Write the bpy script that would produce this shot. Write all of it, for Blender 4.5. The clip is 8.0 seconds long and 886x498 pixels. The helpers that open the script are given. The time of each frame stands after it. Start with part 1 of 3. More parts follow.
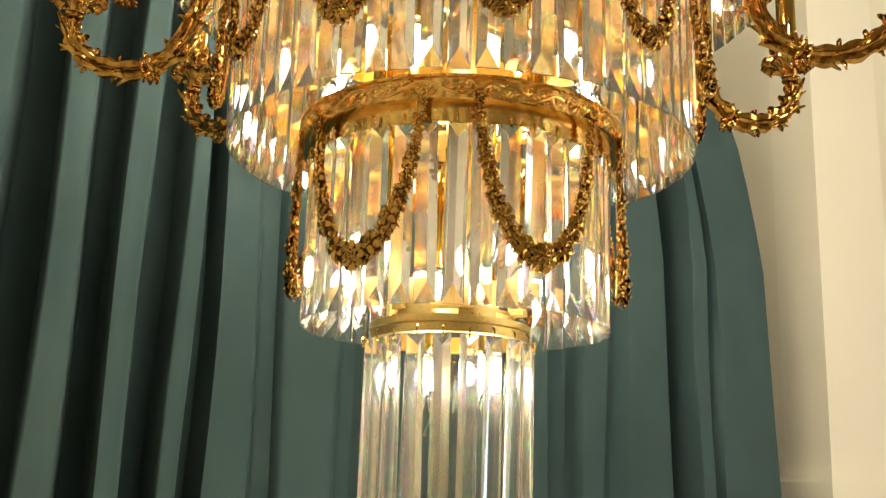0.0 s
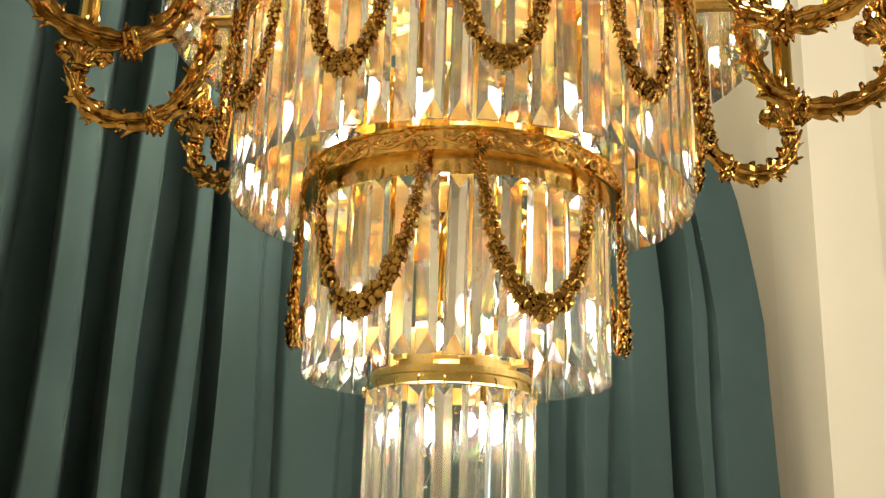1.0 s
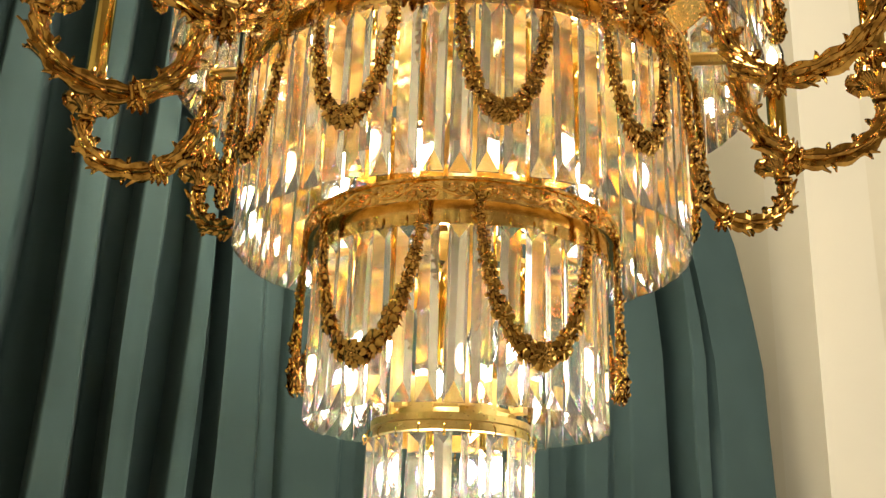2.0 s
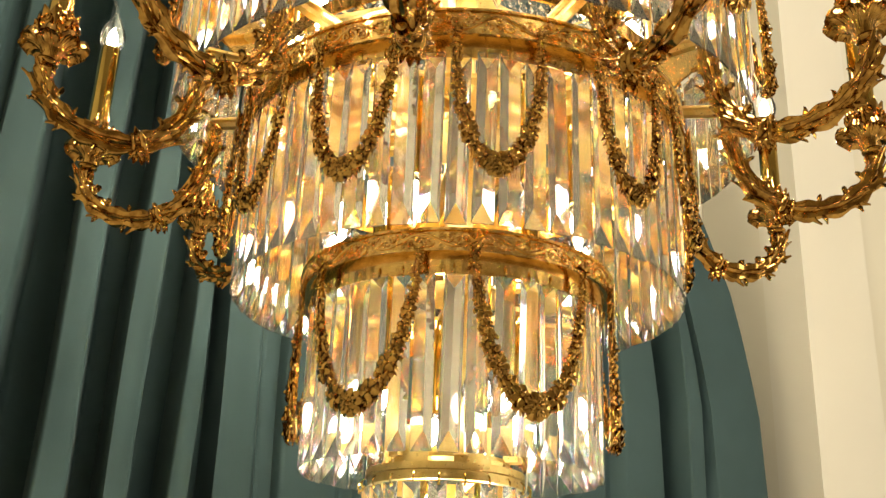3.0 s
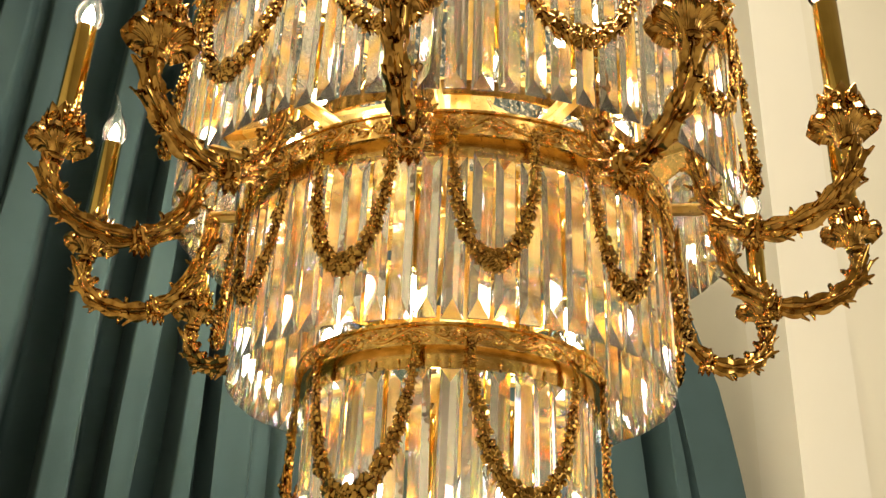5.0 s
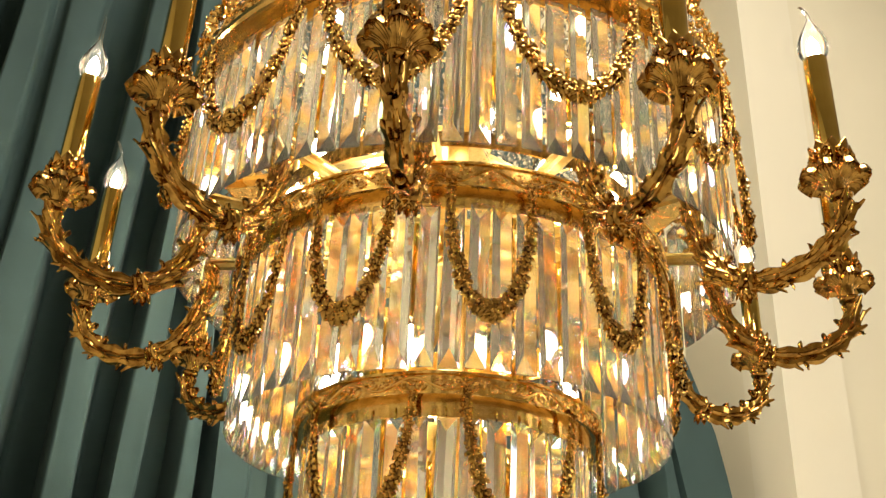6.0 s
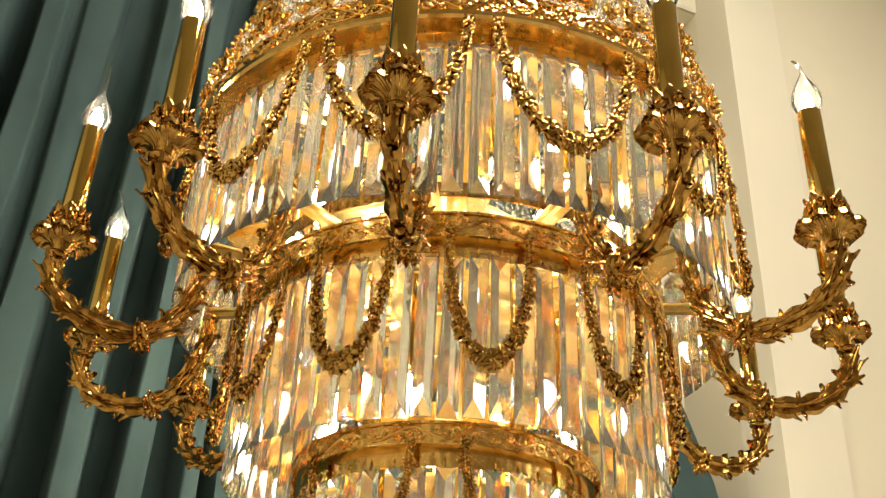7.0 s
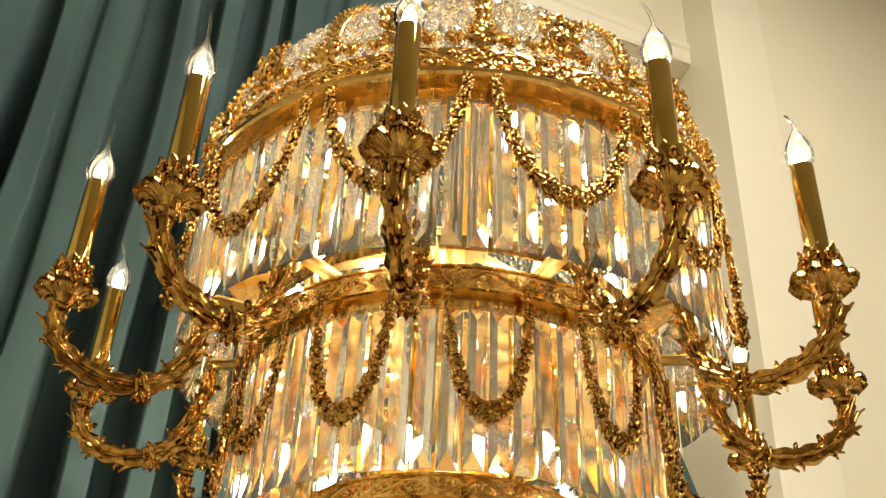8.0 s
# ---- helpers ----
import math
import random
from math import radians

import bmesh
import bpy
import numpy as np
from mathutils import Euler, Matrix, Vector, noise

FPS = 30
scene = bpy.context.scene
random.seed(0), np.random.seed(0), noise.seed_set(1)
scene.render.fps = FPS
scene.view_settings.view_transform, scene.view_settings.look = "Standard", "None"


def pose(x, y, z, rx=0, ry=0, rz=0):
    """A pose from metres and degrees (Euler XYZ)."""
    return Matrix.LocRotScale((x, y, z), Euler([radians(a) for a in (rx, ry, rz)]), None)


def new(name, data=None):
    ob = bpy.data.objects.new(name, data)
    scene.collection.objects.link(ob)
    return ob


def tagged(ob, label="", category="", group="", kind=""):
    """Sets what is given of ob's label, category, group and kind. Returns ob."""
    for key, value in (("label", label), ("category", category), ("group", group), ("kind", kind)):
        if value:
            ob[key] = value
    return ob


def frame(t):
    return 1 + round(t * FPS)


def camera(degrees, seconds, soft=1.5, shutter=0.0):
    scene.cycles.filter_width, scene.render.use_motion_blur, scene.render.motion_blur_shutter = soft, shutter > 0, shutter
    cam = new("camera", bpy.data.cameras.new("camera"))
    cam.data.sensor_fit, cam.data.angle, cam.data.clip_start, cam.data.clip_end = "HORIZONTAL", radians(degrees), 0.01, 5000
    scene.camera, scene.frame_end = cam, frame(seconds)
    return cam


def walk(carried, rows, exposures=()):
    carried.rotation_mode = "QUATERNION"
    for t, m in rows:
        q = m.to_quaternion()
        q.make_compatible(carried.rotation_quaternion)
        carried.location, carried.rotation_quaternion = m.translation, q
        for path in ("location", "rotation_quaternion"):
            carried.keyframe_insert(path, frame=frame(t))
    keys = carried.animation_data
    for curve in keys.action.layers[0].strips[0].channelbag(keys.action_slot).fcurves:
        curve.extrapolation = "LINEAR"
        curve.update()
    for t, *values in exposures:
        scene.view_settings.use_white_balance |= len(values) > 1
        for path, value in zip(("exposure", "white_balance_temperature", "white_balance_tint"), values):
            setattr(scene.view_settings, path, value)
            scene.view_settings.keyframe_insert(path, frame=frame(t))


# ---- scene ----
cam = camera(45.93, 8.0, soft=1.35)
EXPOSURE = 0.20
PATH = [
    (0.0, pose(0.0111, -1.1080, 1.5035, 103.747, -1.820, 0.945)),
    (0.5, pose(0.0119, -1.1089, 1.5019, 105.132, -1.808, 1.011)),
    (1.0, pose(0.0096, -1.1112, 1.5018, 106.543, -1.789, 0.938)),
    (1.5, pose(0.0092, -1.1183, 1.5018, 107.764, -1.786, 0.951)),
    (3.0, pose(0.0131, -1.1424, 1.5059, 111.235, -2.091, 0.754)),
    (3.5, pose(0.0122, -1.1452, 1.5045, 112.495, -2.137, 0.582)),
    (4.0, pose(0.0074, -1.1496, 1.5033, 113.816, -2.092, 0.292)),
    (4.5, pose(0.0023, -1.1543, 1.5020, 115.043, -2.020, 0.007)),
    (6.0, pose(0.0030, -1.1780, 1.5045, 118.440, -2.298, -0.368)),
    (6.5, pose(0.0038, -1.1810, 1.5032, 119.710, -2.358, -0.429)),
    (7.0, pose(0.0018, -1.1847, 1.5016, 121.123, -2.331, -0.535)),
    (7.5, pose(0.0003, -1.1896, 1.4993, 122.481, -2.289, -0.601)),
    (8.0, pose(0.0000, -1.2000, 1.5000, 123.645, -2.255, -0.643)),
]
walk(cam, PATH, [(0.0, EXPOSURE), (8.0, EXPOSURE)])

# ---- world and large lights ----
# the room's own frame: x along the curtained wall, y into it, z up
ROOM = Matrix.Translation((0.6, 1.2, 0)) @ Matrix.Rotation(math.atan2(0.39, 0.92), 4, "Z")
CEILING = 4.6

world = bpy.data.worlds.new("overcast_sky")
scene.world = world
world.use_nodes = True
sky = world.node_tree.nodes.new("ShaderNodeTexSky")
sky.sky_type, sky.sun_disc = "NISHITA", False
sky.sun_elevation, sky.sun_rotation = radians(35), radians(200)
world.node_tree.links.new(sky.outputs[0], world.node_tree.nodes["Background"].inputs[0])
world.node_tree.nodes["Background"].inputs[1].default_value = 0.08

# side light from an assumed window, out of view in the east wall
assumed_window_light = bpy.data.lights.new("assumed_window_daylight", "AREA")
assumed_window_light.shape, assumed_window_light.size, assumed_window_light.size_y = "RECTANGLE", 1.2, 2.2
assumed_window_light.energy, assumed_window_light.color = 32.0, (1.0, 0.90, 0.74)
lamp = new("assumed_window_daylight", assumed_window_light)
lamp.matrix_world = ROOM @ pose(2.78, -2.7, 2.1, 90, 0, 90)

# unseen fill lamp, added to brighten the upper curtain and the wall
fill_light = bpy.data.lights.new("ceiling_fill_lamp", "AREA")
fill_light.shape, fill_light.size, fill_light.size_y = "RECTANGLE", 1.16, 0.56
fill_light.energy, fill_light.color = 86.0, (1.0, 0.91, 0.78)
fill_lamp = new("ceiling_fill_lamp", fill_light)
FILL_AT = (-0.60, -1.85)
fill_lamp.matrix_world = ROOM @ pose(*FILL_AT, CEILING - 0.032)


# ---- materials ----
def material(name):
    m = bpy.data.materials.new(name)
    m.use_nodes = True
    return m, m.node_tree.nodes, m.node_tree.links, m.node_tree.nodes["Principled BSDF"]


def noise_node(nodes, links, scale, detail=4.0, coord="Object"):
    tex = nodes.new("ShaderNodeTexCoord")
    n = nodes.new("ShaderNodeTexNoise")
    n.inputs["Scale"].default_value, n.inputs["Detail"].default_value = scale, detail
    links.new(tex.outputs[coord], n.inputs["Vector"])
    return n


def ramp_node(nodes, links, source, stops):
    r = nodes.new("ShaderNodeValToRGB")
    r.color_ramp.elements[0].position, r.color_ramp.elements[0].color = stops[0][0], (*stops[0][1], 1)
    r.color_ramp.elements[1].position, r.color_ramp.elements[1].color = stops[-1][0], (*stops[-1][1], 1)
    for p, c in stops[1:-1]:
        r.color_ramp.elements.new(p).color = (*c, 1)
    links.new(source, r.inputs[0])
    return r


def bump_node(nodes, links, bsdf, source, strength, distance):
    b = nodes.new("ShaderNodeBump")
    b.inputs["Strength"].default_value, b.inputs["Distance"].default_value = strength, distance
    links.new(source, b.inputs["Height"])
    links.new(b.outputs[0], bsdf.inputs["Normal"])


def gold(name, light, dark, rough, scale, bump, distance):
    m, nodes, links, bsdf = material(name)
    n = noise_node(nodes, links, scale)
    r = ramp_node(nodes, links, n.outputs["Fac"], [(0.35, dark), (0.62, light)])
    links.new(r.outputs[0], bsdf.inputs["Base Color"])
    fine = noise_node(nodes, links, scale * 6)
    rr = nodes.new("ShaderNodeMapRange")
    rr.inputs["To Min"].default_value, rr.inputs["To Max"].default_value = rough * 0.6, rough * 1.5
    links.new(fine.outputs["Fac"], rr.inputs["Value"])
    links.new(rr.outputs[0], bsdf.inputs["Roughness"])
    bsdf.inputs["Metallic"].default_value = 1.0
    bump_node(nodes, links, bsdf, n.outputs["Fac"], bump, distance)
    return m


CAST_GOLD = gold("cast_gilt_brass", (0.90, 0.60, 0.20), (0.74, 0.46, 0.13), 0.15, 90, 0.10, 0.0012)
ANTIQUE_GOLD = gold("antique_gilt_brass", (0.70, 0.43, 0.11), (0.34, 0.185, 0.045), 0.10, 110, 0.2, 0.0015)
# the darkest gilt tone, for the arms, pans, holders and hoop
DARK_GOLD = gold("dark_gilt_brass", (0.66, 0.39, 0.10), (0.30, 0.155, 0.035), 0.12, 90, 0.12, 0.0012)
POLISHED_GOLD = gold("polished_brass", (0.72, 0.51, 0.14), (0.64, 0.44, 0.11), 0.06, 30, 0.0, 0.001)
SATIN_GOLD = gold("satin_brass", (0.72, 0.53, 0.20), (0.60, 0.43, 0.14), 0.3, 60, 0.08, 0.001)


def glass(name, ior, colour, rough=0.0):
    m, nodes, links, bsdf = material(name)
    g = nodes.new("ShaderNodeBsdfGlass")
    g.inputs["IOR"].default_value, g.inputs["Color"].default_value, g.inputs["Roughness"].default_value = ior, (*colour, 1), rough
    nodes.remove(bsdf)
    links.new(g.outputs[0], nodes["Material Output"].inputs[0])
    return m


def crystal(name, iors, tint, rough, veil_share):
    """Lead crystal: red, green and blue bend by different amounts."""
    m, nodes, links, bsdf = material(name)
    nodes.remove(bsdf)
    total = None
    for i, ior in enumerate(iors):
        g = nodes.new("ShaderNodeBsdfGlass")
        g.inputs["IOR"].default_value, g.inputs["Roughness"].default_value = ior, rough
        g.inputs["Color"].default_value = tuple(tint[j] * (0.48 if j == i else 0.26) for j in range(3)) + (1,)
        if total is None:
            total = g.outputs[0]
        else:
            both = nodes.new("ShaderNodeAddShader")
            links.new(total, both.inputs[0])
            links.new(g.outputs[0], both.inputs[1])
            total = both.outputs[0]
    # a cream translucent share put in to imitate the bulbs' bloom over the prisms
    veil, mix = nodes.new("ShaderNodeBsdfTranslucent"), nodes.new("ShaderNodeMixShader")
    veil.inputs["Color"].default_value = (1.0, 0.94, 0.82, 1)
    mix.inputs[0].default_value = veil_share
    links.new(total, mix.inputs[1])
    links.new(veil.outputs[0], mix.inputs[2])
    links.new(mix.outputs[0], nodes["Material Output"].inputs[0])
    return m


CRYSTAL = crystal("cut_crystal", (1.515, 1.540, 1.572), (1.0, 0.99, 0.96), 0.008, 0.010)
BEAD_GLASS = glass("pressed_bead_glass", 1.5, (1.0, 0.985, 0.95), 0.13)


def thin_glass(name):
    m, nodes, links, bsdf = material(name)
    clear, shine, haze, mix, mix2, fresnel = (nodes.new(k) for k in ("ShaderNodeBsdfTransparent", "ShaderNodeBsdfGlossy", "ShaderNodeBsdfTranslucent", "ShaderNodeMixShader", "ShaderNodeMixShader", "ShaderNodeFresnel"))
    shine.inputs["Roughness"].default_value = 0.02
    haze.inputs["Color"].default_value = (1.0, 0.97, 0.9, 1)
    fresnel.inputs["IOR"].default_value = 1.25
    mix2.inputs[0].default_value = 0.012
    nodes.remove(bsdf)
    links.new(clear.outputs[0], mix2.inputs[1])
    links.new(haze.outputs[0], mix2.inputs[2])
    links.new(fresnel.outputs[0], mix.inputs[0])
    links.new(mix2.outputs[0], mix.inputs[1])
    links.new(shine.outputs[0], mix.inputs[2])
    links.new(mix.outputs[0], nodes["Material Output"].inputs[0])
    return m


BULB_GLASS = thin_glass("bulb_glass")


def glowing(name, colour, strength):
    m, nodes, links, bsdf = material(name)
    e = nodes.new("ShaderNodeEmission")
    e.inputs[0].default_value, e.inputs[1].default_value = (*colour, 1), strength
    nodes.remove(bsdf)
    links.new(e.outputs[0], nodes["Material Output"].inputs[0])
    return m


FILAMENT = glowing("lit_filament", (1.0, 0.86, 0.62), 210.0)
INNER_FILAMENT = glowing("lit_inner_filament", (1.0, 0.90, 0.70), 146.0)


def plaster(name, colour, rough=0.75):
    m, nodes, links, bsdf = material(name)
    n = noise_node(nodes, links, 1.6, 6)
    dark = tuple(c * 0.93 for c in colour)
    r = ramp_node(nodes, links, n.outputs["Fac"], [(0.3, dark), (0.7, colour)])
    links.new(r.outputs[0], bsdf.inputs["Base Color"])
    bsdf.inputs["Roughness"].default_value = rough
    fine = noise_node(nodes, links, 180, 3)
    bump_node(nodes, links, bsdf, fine.outputs["Fac"], 0.06, 0.003)
    return m


WALL_PAINT = plaster("cream_wall_paint", (0.75, 0.70, 0.54))
TRIM_PAINT = plaster("ivory_trim_paint", (0.78, 0.735, 0.59), 0.45)
TAUPE_PAINT = plaster("taupe_wall_paint", (0.27, 0.225, 0.15), 0.6)
CEILING_PAINT = plaster("taupe_ceiling_paint", (0.48, 0.43, 0.34))


def fabric():
    m, nodes, links, bsdf = material("teal_curtain_cloth")
    n = noise_node(nodes, links, 3.0, 5)
    r = ramp_node(nodes, links, n.outputs["Fac"], [(0.3, (0.031, 0.058, 0.058)), (0.7, (0.047, 0.083, 0.084))])
    links.new(r.outputs[0], bsdf.inputs["Base Color"])
    bsdf.inputs["Roughness"].default_value = 0.8
    bsdf.inputs["Sheen Weight"].default_value = 0.06
    bsdf.inputs["Sheen Tint"].default_value = (0.5, 0.66, 0.64, 1)
    bsdf.inputs["Specular IOR Level"].default_value = 0.25
    bsdf.inputs["Sheen Roughness"].default_value = 0.4
    w = noise_node(nodes, links, 420, 2)
    bump_node(nodes, links, bsdf, w.outputs["Fac"], 0.12, 0.001)
    return m


CLOTH = fabric()


def floor_stone():
    m, nodes, links, bsdf = material("cream_stone_floor")
    n = noise_node(nodes, links, 5.0, 8)
    r = ramp_node(nodes, links, n.outputs["Fac"], [(0.3, (0.62, 0.57, 0.47)), (0.7, (0.74, 0.69, 0.58))])
    links.new(r.outputs[0], bsdf.inputs["Base Color"])
    bsdf.inputs["Roughness"].default_value = 0.3
    return m


FLOOR_STONE = floor_stone()


# ---- mesh tools ----
class Build:
    """Collects vertices and faces of one mesh."""

    def __init__(self):
        self.v, self.f = [], []

    def add(self, verts, faces, m=None):
        base = len(self.v)
        self.v += [tuple(m @ Vector(p)) for p in verts] if m is not None else [tuple(p) for p in verts]
        self.f += [tuple(base + i for i in face) for face in faces]
        return self

    def mesh(self, name, mat, smooth=True, angle=40):
        me = bpy.data.meshes.new(name)
        me.from_pydata(self.v, [], self.f)
        me.materials.append(mat)
        bm = bmesh.new()
        bm.from_mesh(me)
        bmesh.ops.recalc_face_normals(bm, faces=bm.faces)
        if smooth:
            for face in bm.faces:
                face.smooth = True
            for e in bm.edges:
                e.smooth = len(e.link_faces) != 2 or e.calc_face_angle(0) < radians(angle)
        bm.to_mesh(me)
        bm.free()
        return me


def grid_faces(rows, cols, wrap):
    out = []
    for i in range(rows - 1):
        for j in range(cols if wrap else cols - 1):
            k = (j + 1) % cols
            out.append((i * cols + j, i * cols + k, (i + 1) * cols + k, (i + 1) * cols + j))
    return out


def lathe(profile, n=48, lobe=None):
    """Turns (radius, height) round z. lobe(i, angle) gives a factor and a lift for the i-th ring."""
    verts = []
    for i, (r, z) in enumerate(profile):
        for j in range(n):
            a = 2 * math.pi * j / n
            k, up = lobe(i, a) if lobe else (1, 0)
            verts.append((r * k * math.sin(a), -r * k * math.cos(a), z + up))
    return verts, grid_faces(len(profile), n, True)


def tube(points, radii, n=8, flute=0.0, ribs=5):
    pts = [Vector(p) for p in points]
    verts, side = [], None
    for i, p in enumerate(pts):
        t = (pts[min(i + 1, len(pts) - 1)] - pts[max(i - 1, 0)]).normalized()
        if side is None:
            side = t.orthogonal().normalized()
        side = (side - t * side.dot(t)).normalized()
        up = t.cross(side)
        r = radii[i] if isinstance(radii, (list, tuple)) else radii
        for j in range(n):
            a = 2 * math.pi * j / n
            q = r * (1 + flute * math.cos(ribs * a))
            verts.append(p + side * (q * math.cos(a)) + up * (q * math.sin(a)))
    faces = grid_faces(len(pts), n, True)
    faces += [tuple(range(n))[::-1], tuple(range((len(pts) - 1) * n, len(pts) * n))]
    return verts, faces


def box(sx, sy, sz, cx=0.0, cy=0.0, cz=0.0):
    v = [(cx + sx * x / 2, cy + sy * y / 2, cz + sz * z / 2) for x in (-1, 1) for y in (-1, 1) for z in (-1, 1)]
    return v, [(0, 1, 3, 2), (4, 6, 7, 5), (0, 4, 5, 1), (2, 3, 7, 6), (0, 2, 6, 4), (1, 5, 7, 3)]


def leaf(length, width, curl, cup=0.25, teeth=3):
    """A curled, toothed acanthus leaf from the origin along x, its face up."""
    rows, verts = 7, []
    for i in range(rows):
        u = i / (rows - 1)
        a = curl * u * u
        x, z = length * (u - 0.18 * abs(curl) * u ** 3), length * 0.55 * math.sin(a) * u
        w = width * math.sin(math.pi * (0.14 + 0.80 * u)) ** 0.6 * (1 - 0.22 * (i % 2 if teeth else 0)) * (1.0 if u < 0.95 else 0.6)
        for side in (-1, -0.5, 0, 0.5, 1):
            verts.append((x - abs(side) * 0.12 * length * (i % 2), side * w / 2, z + cup * w * abs(side) - (0.10 * w if abs(side) == 0.5 else 0) + (0.06 * w if side == 0 else 0)))
    top = len(verts)
    verts += [(x, y, z - width * 0.09) for x, y, z in verts]
    f = grid_faces(rows, 5, False)
    back = [tuple(top + k for k in q)[::-1] for q in f]
    rim = [i * 5 for i in range(rows)] + [(rows - 1) * 5 + j for j in range(1, 5)] + [i * 5 + 4 for i in range(rows - 2, -1, -1)] + [j for j in range(3, 0, -1)]
    walls = [(a, b, b + top, a + top) for a, b in zip(rim, rim[1:] + rim[:1])]
    return verts, f + back + walls


def ball(r, n=6, rows=4, squash=1.0):
    prof = [(max(r * math.sin(math.pi * i / rows), r * 0.02), -r * squash * math.cos(math.pi * i / rows)) for i in range(rows + 1)]
    return lathe(prof, n)


def rosette(b, m, r, petals=6, rnd=random):
    """A small flower in the xy plane of m, facing z."""
    for i in range(petals):
        a = 2 * math.pi * i / petals + rnd.uniform(-0.1, 0.1)
        v = [(0.15 * r, 0, 0.10 * r), (0.55 * r, -0.34 * r, 0.30 * r), (0.55 * r, 0.34 * r, 0.30 * r), (1.0 * r, -0.26 * r, 0.12 * r), (1.0 * r, 0.26 * r, 0.12 * r), (1.12 * r, 0, 0.0), (0.62 * r, 0, 0.16 * r)]
        b.add(v, [(0, 1, 6), (0, 6, 2), (1, 3, 6), (3, 5, 6), (5, 4, 6), (4, 2, 6)], m @ Matrix.Rotation(a, 4, "Z"))
    b.add(*ball(0.26 * r, 6, 4), m @ Matrix.Translation((0, 0, 0.22 * r)))


def spiral(turns, r0, r1, n=16, hand=1):
    out = []
    for i in range(n):
        u = i / (n - 1)
        a, r = hand * turns * 2 * math.pi * u, r0 + (r1 - r0) * u
        out.append((r * math.cos(a), r * math.sin(a)))
    return out


def az_matrix(degrees):
    return Matrix.Rotation(radians(degrees), 4, "Z")


def frame_at(p, tangent, outward):
    """x along tangent, z outward."""
    x = Vector(tangent).normalized()
    z = Vector(outward)
    z = (z - x * z.dot(x)).normalized()
    y = z.cross(x)
    m = Matrix((x, y, z)).transposed().to_4x4()
    m.translation = p
    return m


def part(name, me, parent, m=None, label="", shadow=True):
    ob = new(name, me)
    ob.parent = parent
    if m is not None:
        ob.matrix_basis = m
    if not shadow:
        ob.visible_shadow = False
    return tagged(ob, label)


def structure(name, build, mat, label, smooth=False):
    ob = new(name, build.mesh(name, mat, smooth))
    ob.matrix_world = ROOM
    return tagged(ob, label, name.split("_")[0], "", "structure")


# ---- the room ----
W0, W1, DEPTH = -3.4, 2.8, -5.0
OPEN_L, OPEN_R, OPEN_T = -3.0, 0.135, 3.87

north = Build()
north.add(*box(W1 - OPEN_R + 0.1, 0.22, CEILING, (W1 + OPEN_R + 0.1) / 2, 0.11, CEILING / 2))
north.add(*box(OPEN_R - OPEN_L, 0.22, CEILING - OPEN_T, (OPEN_R + OPEN_L) / 2, 0.11, (CEILING + OPEN_T) / 2))
north.add(*box(OPEN_L - W0 + 0.1, 0.22, CEILING, (W0 + OPEN_L - 0.1) / 2, 0.11, CEILING / 2))
structure("wall_north", north, WALL_PAINT, "cream painted wall with a tall curtained niche")
structure("niche_back", Build().add(*box(OPEN_R - OPEN_L + 0.5, 0.1, CEILING, (OPEN_R + OPEN_L) / 2, 0.275, CEILING / 2)), WALL_PAINT, "cream back wall of the niche behind the curtain")
# the opening is assumed, cut for the added side light
east = Build()
east.add(*box(0.2, 5.4, 1.0, W1 + 0.1, DEPTH / 2, 0.5))
east.add(*box(0.2, 5.4, CEILING - 3.2, W1 + 0.1, DEPTH / 2, (CEILING + 3.2) / 2))
east.add(*box(0.2, 1.9, 2.2, W1 + 0.1, -0.75, 2.1))
east.add(*box(0.2, 1.5, 2.2, W1 + 0.1, -4.45, 2.1))
structure("wall_east", east, WALL_PAINT, "cream painted side wall, out of view, with an assumed window opening")
structure("wall_west", Build().add(*box(0.2, 5.4, CEILING, W0 - 0.1, DEPTH / 2, CEILING / 2)), WALL_PAINT, "plain cream painted side wall")
structure("wall_south", Build().add(*box(W1 - W0, 0.2, CEILING, (W0 + W1) / 2, DEPTH - 0.1, CEILING / 2)), TAUPE_PAINT, "plain taupe painted wall")
structure("floor", Build().add(*box(W1 - W0 + 0.4, -DEPTH + 0.8, 0.1, (W0 + W1) / 2, DEPTH / 2, -0.05)), FLOOR_STONE, "polished cream stone floor of the showroom")
structure("ceiling", Build().add(*box(W1 - W0 + 0.4, -DEPTH + 0.8, 0.1, (W0 + W1) / 2, DEPTH / 2, CEILING + 0.05)), CEILING_PAINT, "plain taupe painted ceiling")


# frame made up to carry the added fill lamp, out of view
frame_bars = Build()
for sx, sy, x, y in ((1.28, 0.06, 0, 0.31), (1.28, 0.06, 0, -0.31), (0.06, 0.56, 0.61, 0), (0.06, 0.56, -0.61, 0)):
    frame_bars.add(*box(sx, sy, 0.03, FILL_AT[0] + x, FILL_AT[1] + y, CEILING - 0.016))
structure("ceiling_panel_frame", frame_bars, TRIM_PAINT, "white frame round the added ceiling fill lamp")


def moulding(profile, length):
    """A straight moulding: profile of (across, proud) swept along z from 0 to length."""
    v = [(x, -y, z) for z in (0.0, length) for x, y in profile]
    n = len(profile)
    return v, [(i, i + 1, n + i + 1, n + i) for i in range(n - 1)] + [tuple(range(n))[::-1], tuple(range(n, 2 * n))]


CASING = [(0.0, 0.0), (0.0, 0.006), (0.010, 0.010), (0.05, 0.010), (0.058, 0.016), (0.078, 0.016), (0.082, 0.0)]
trim = Build()
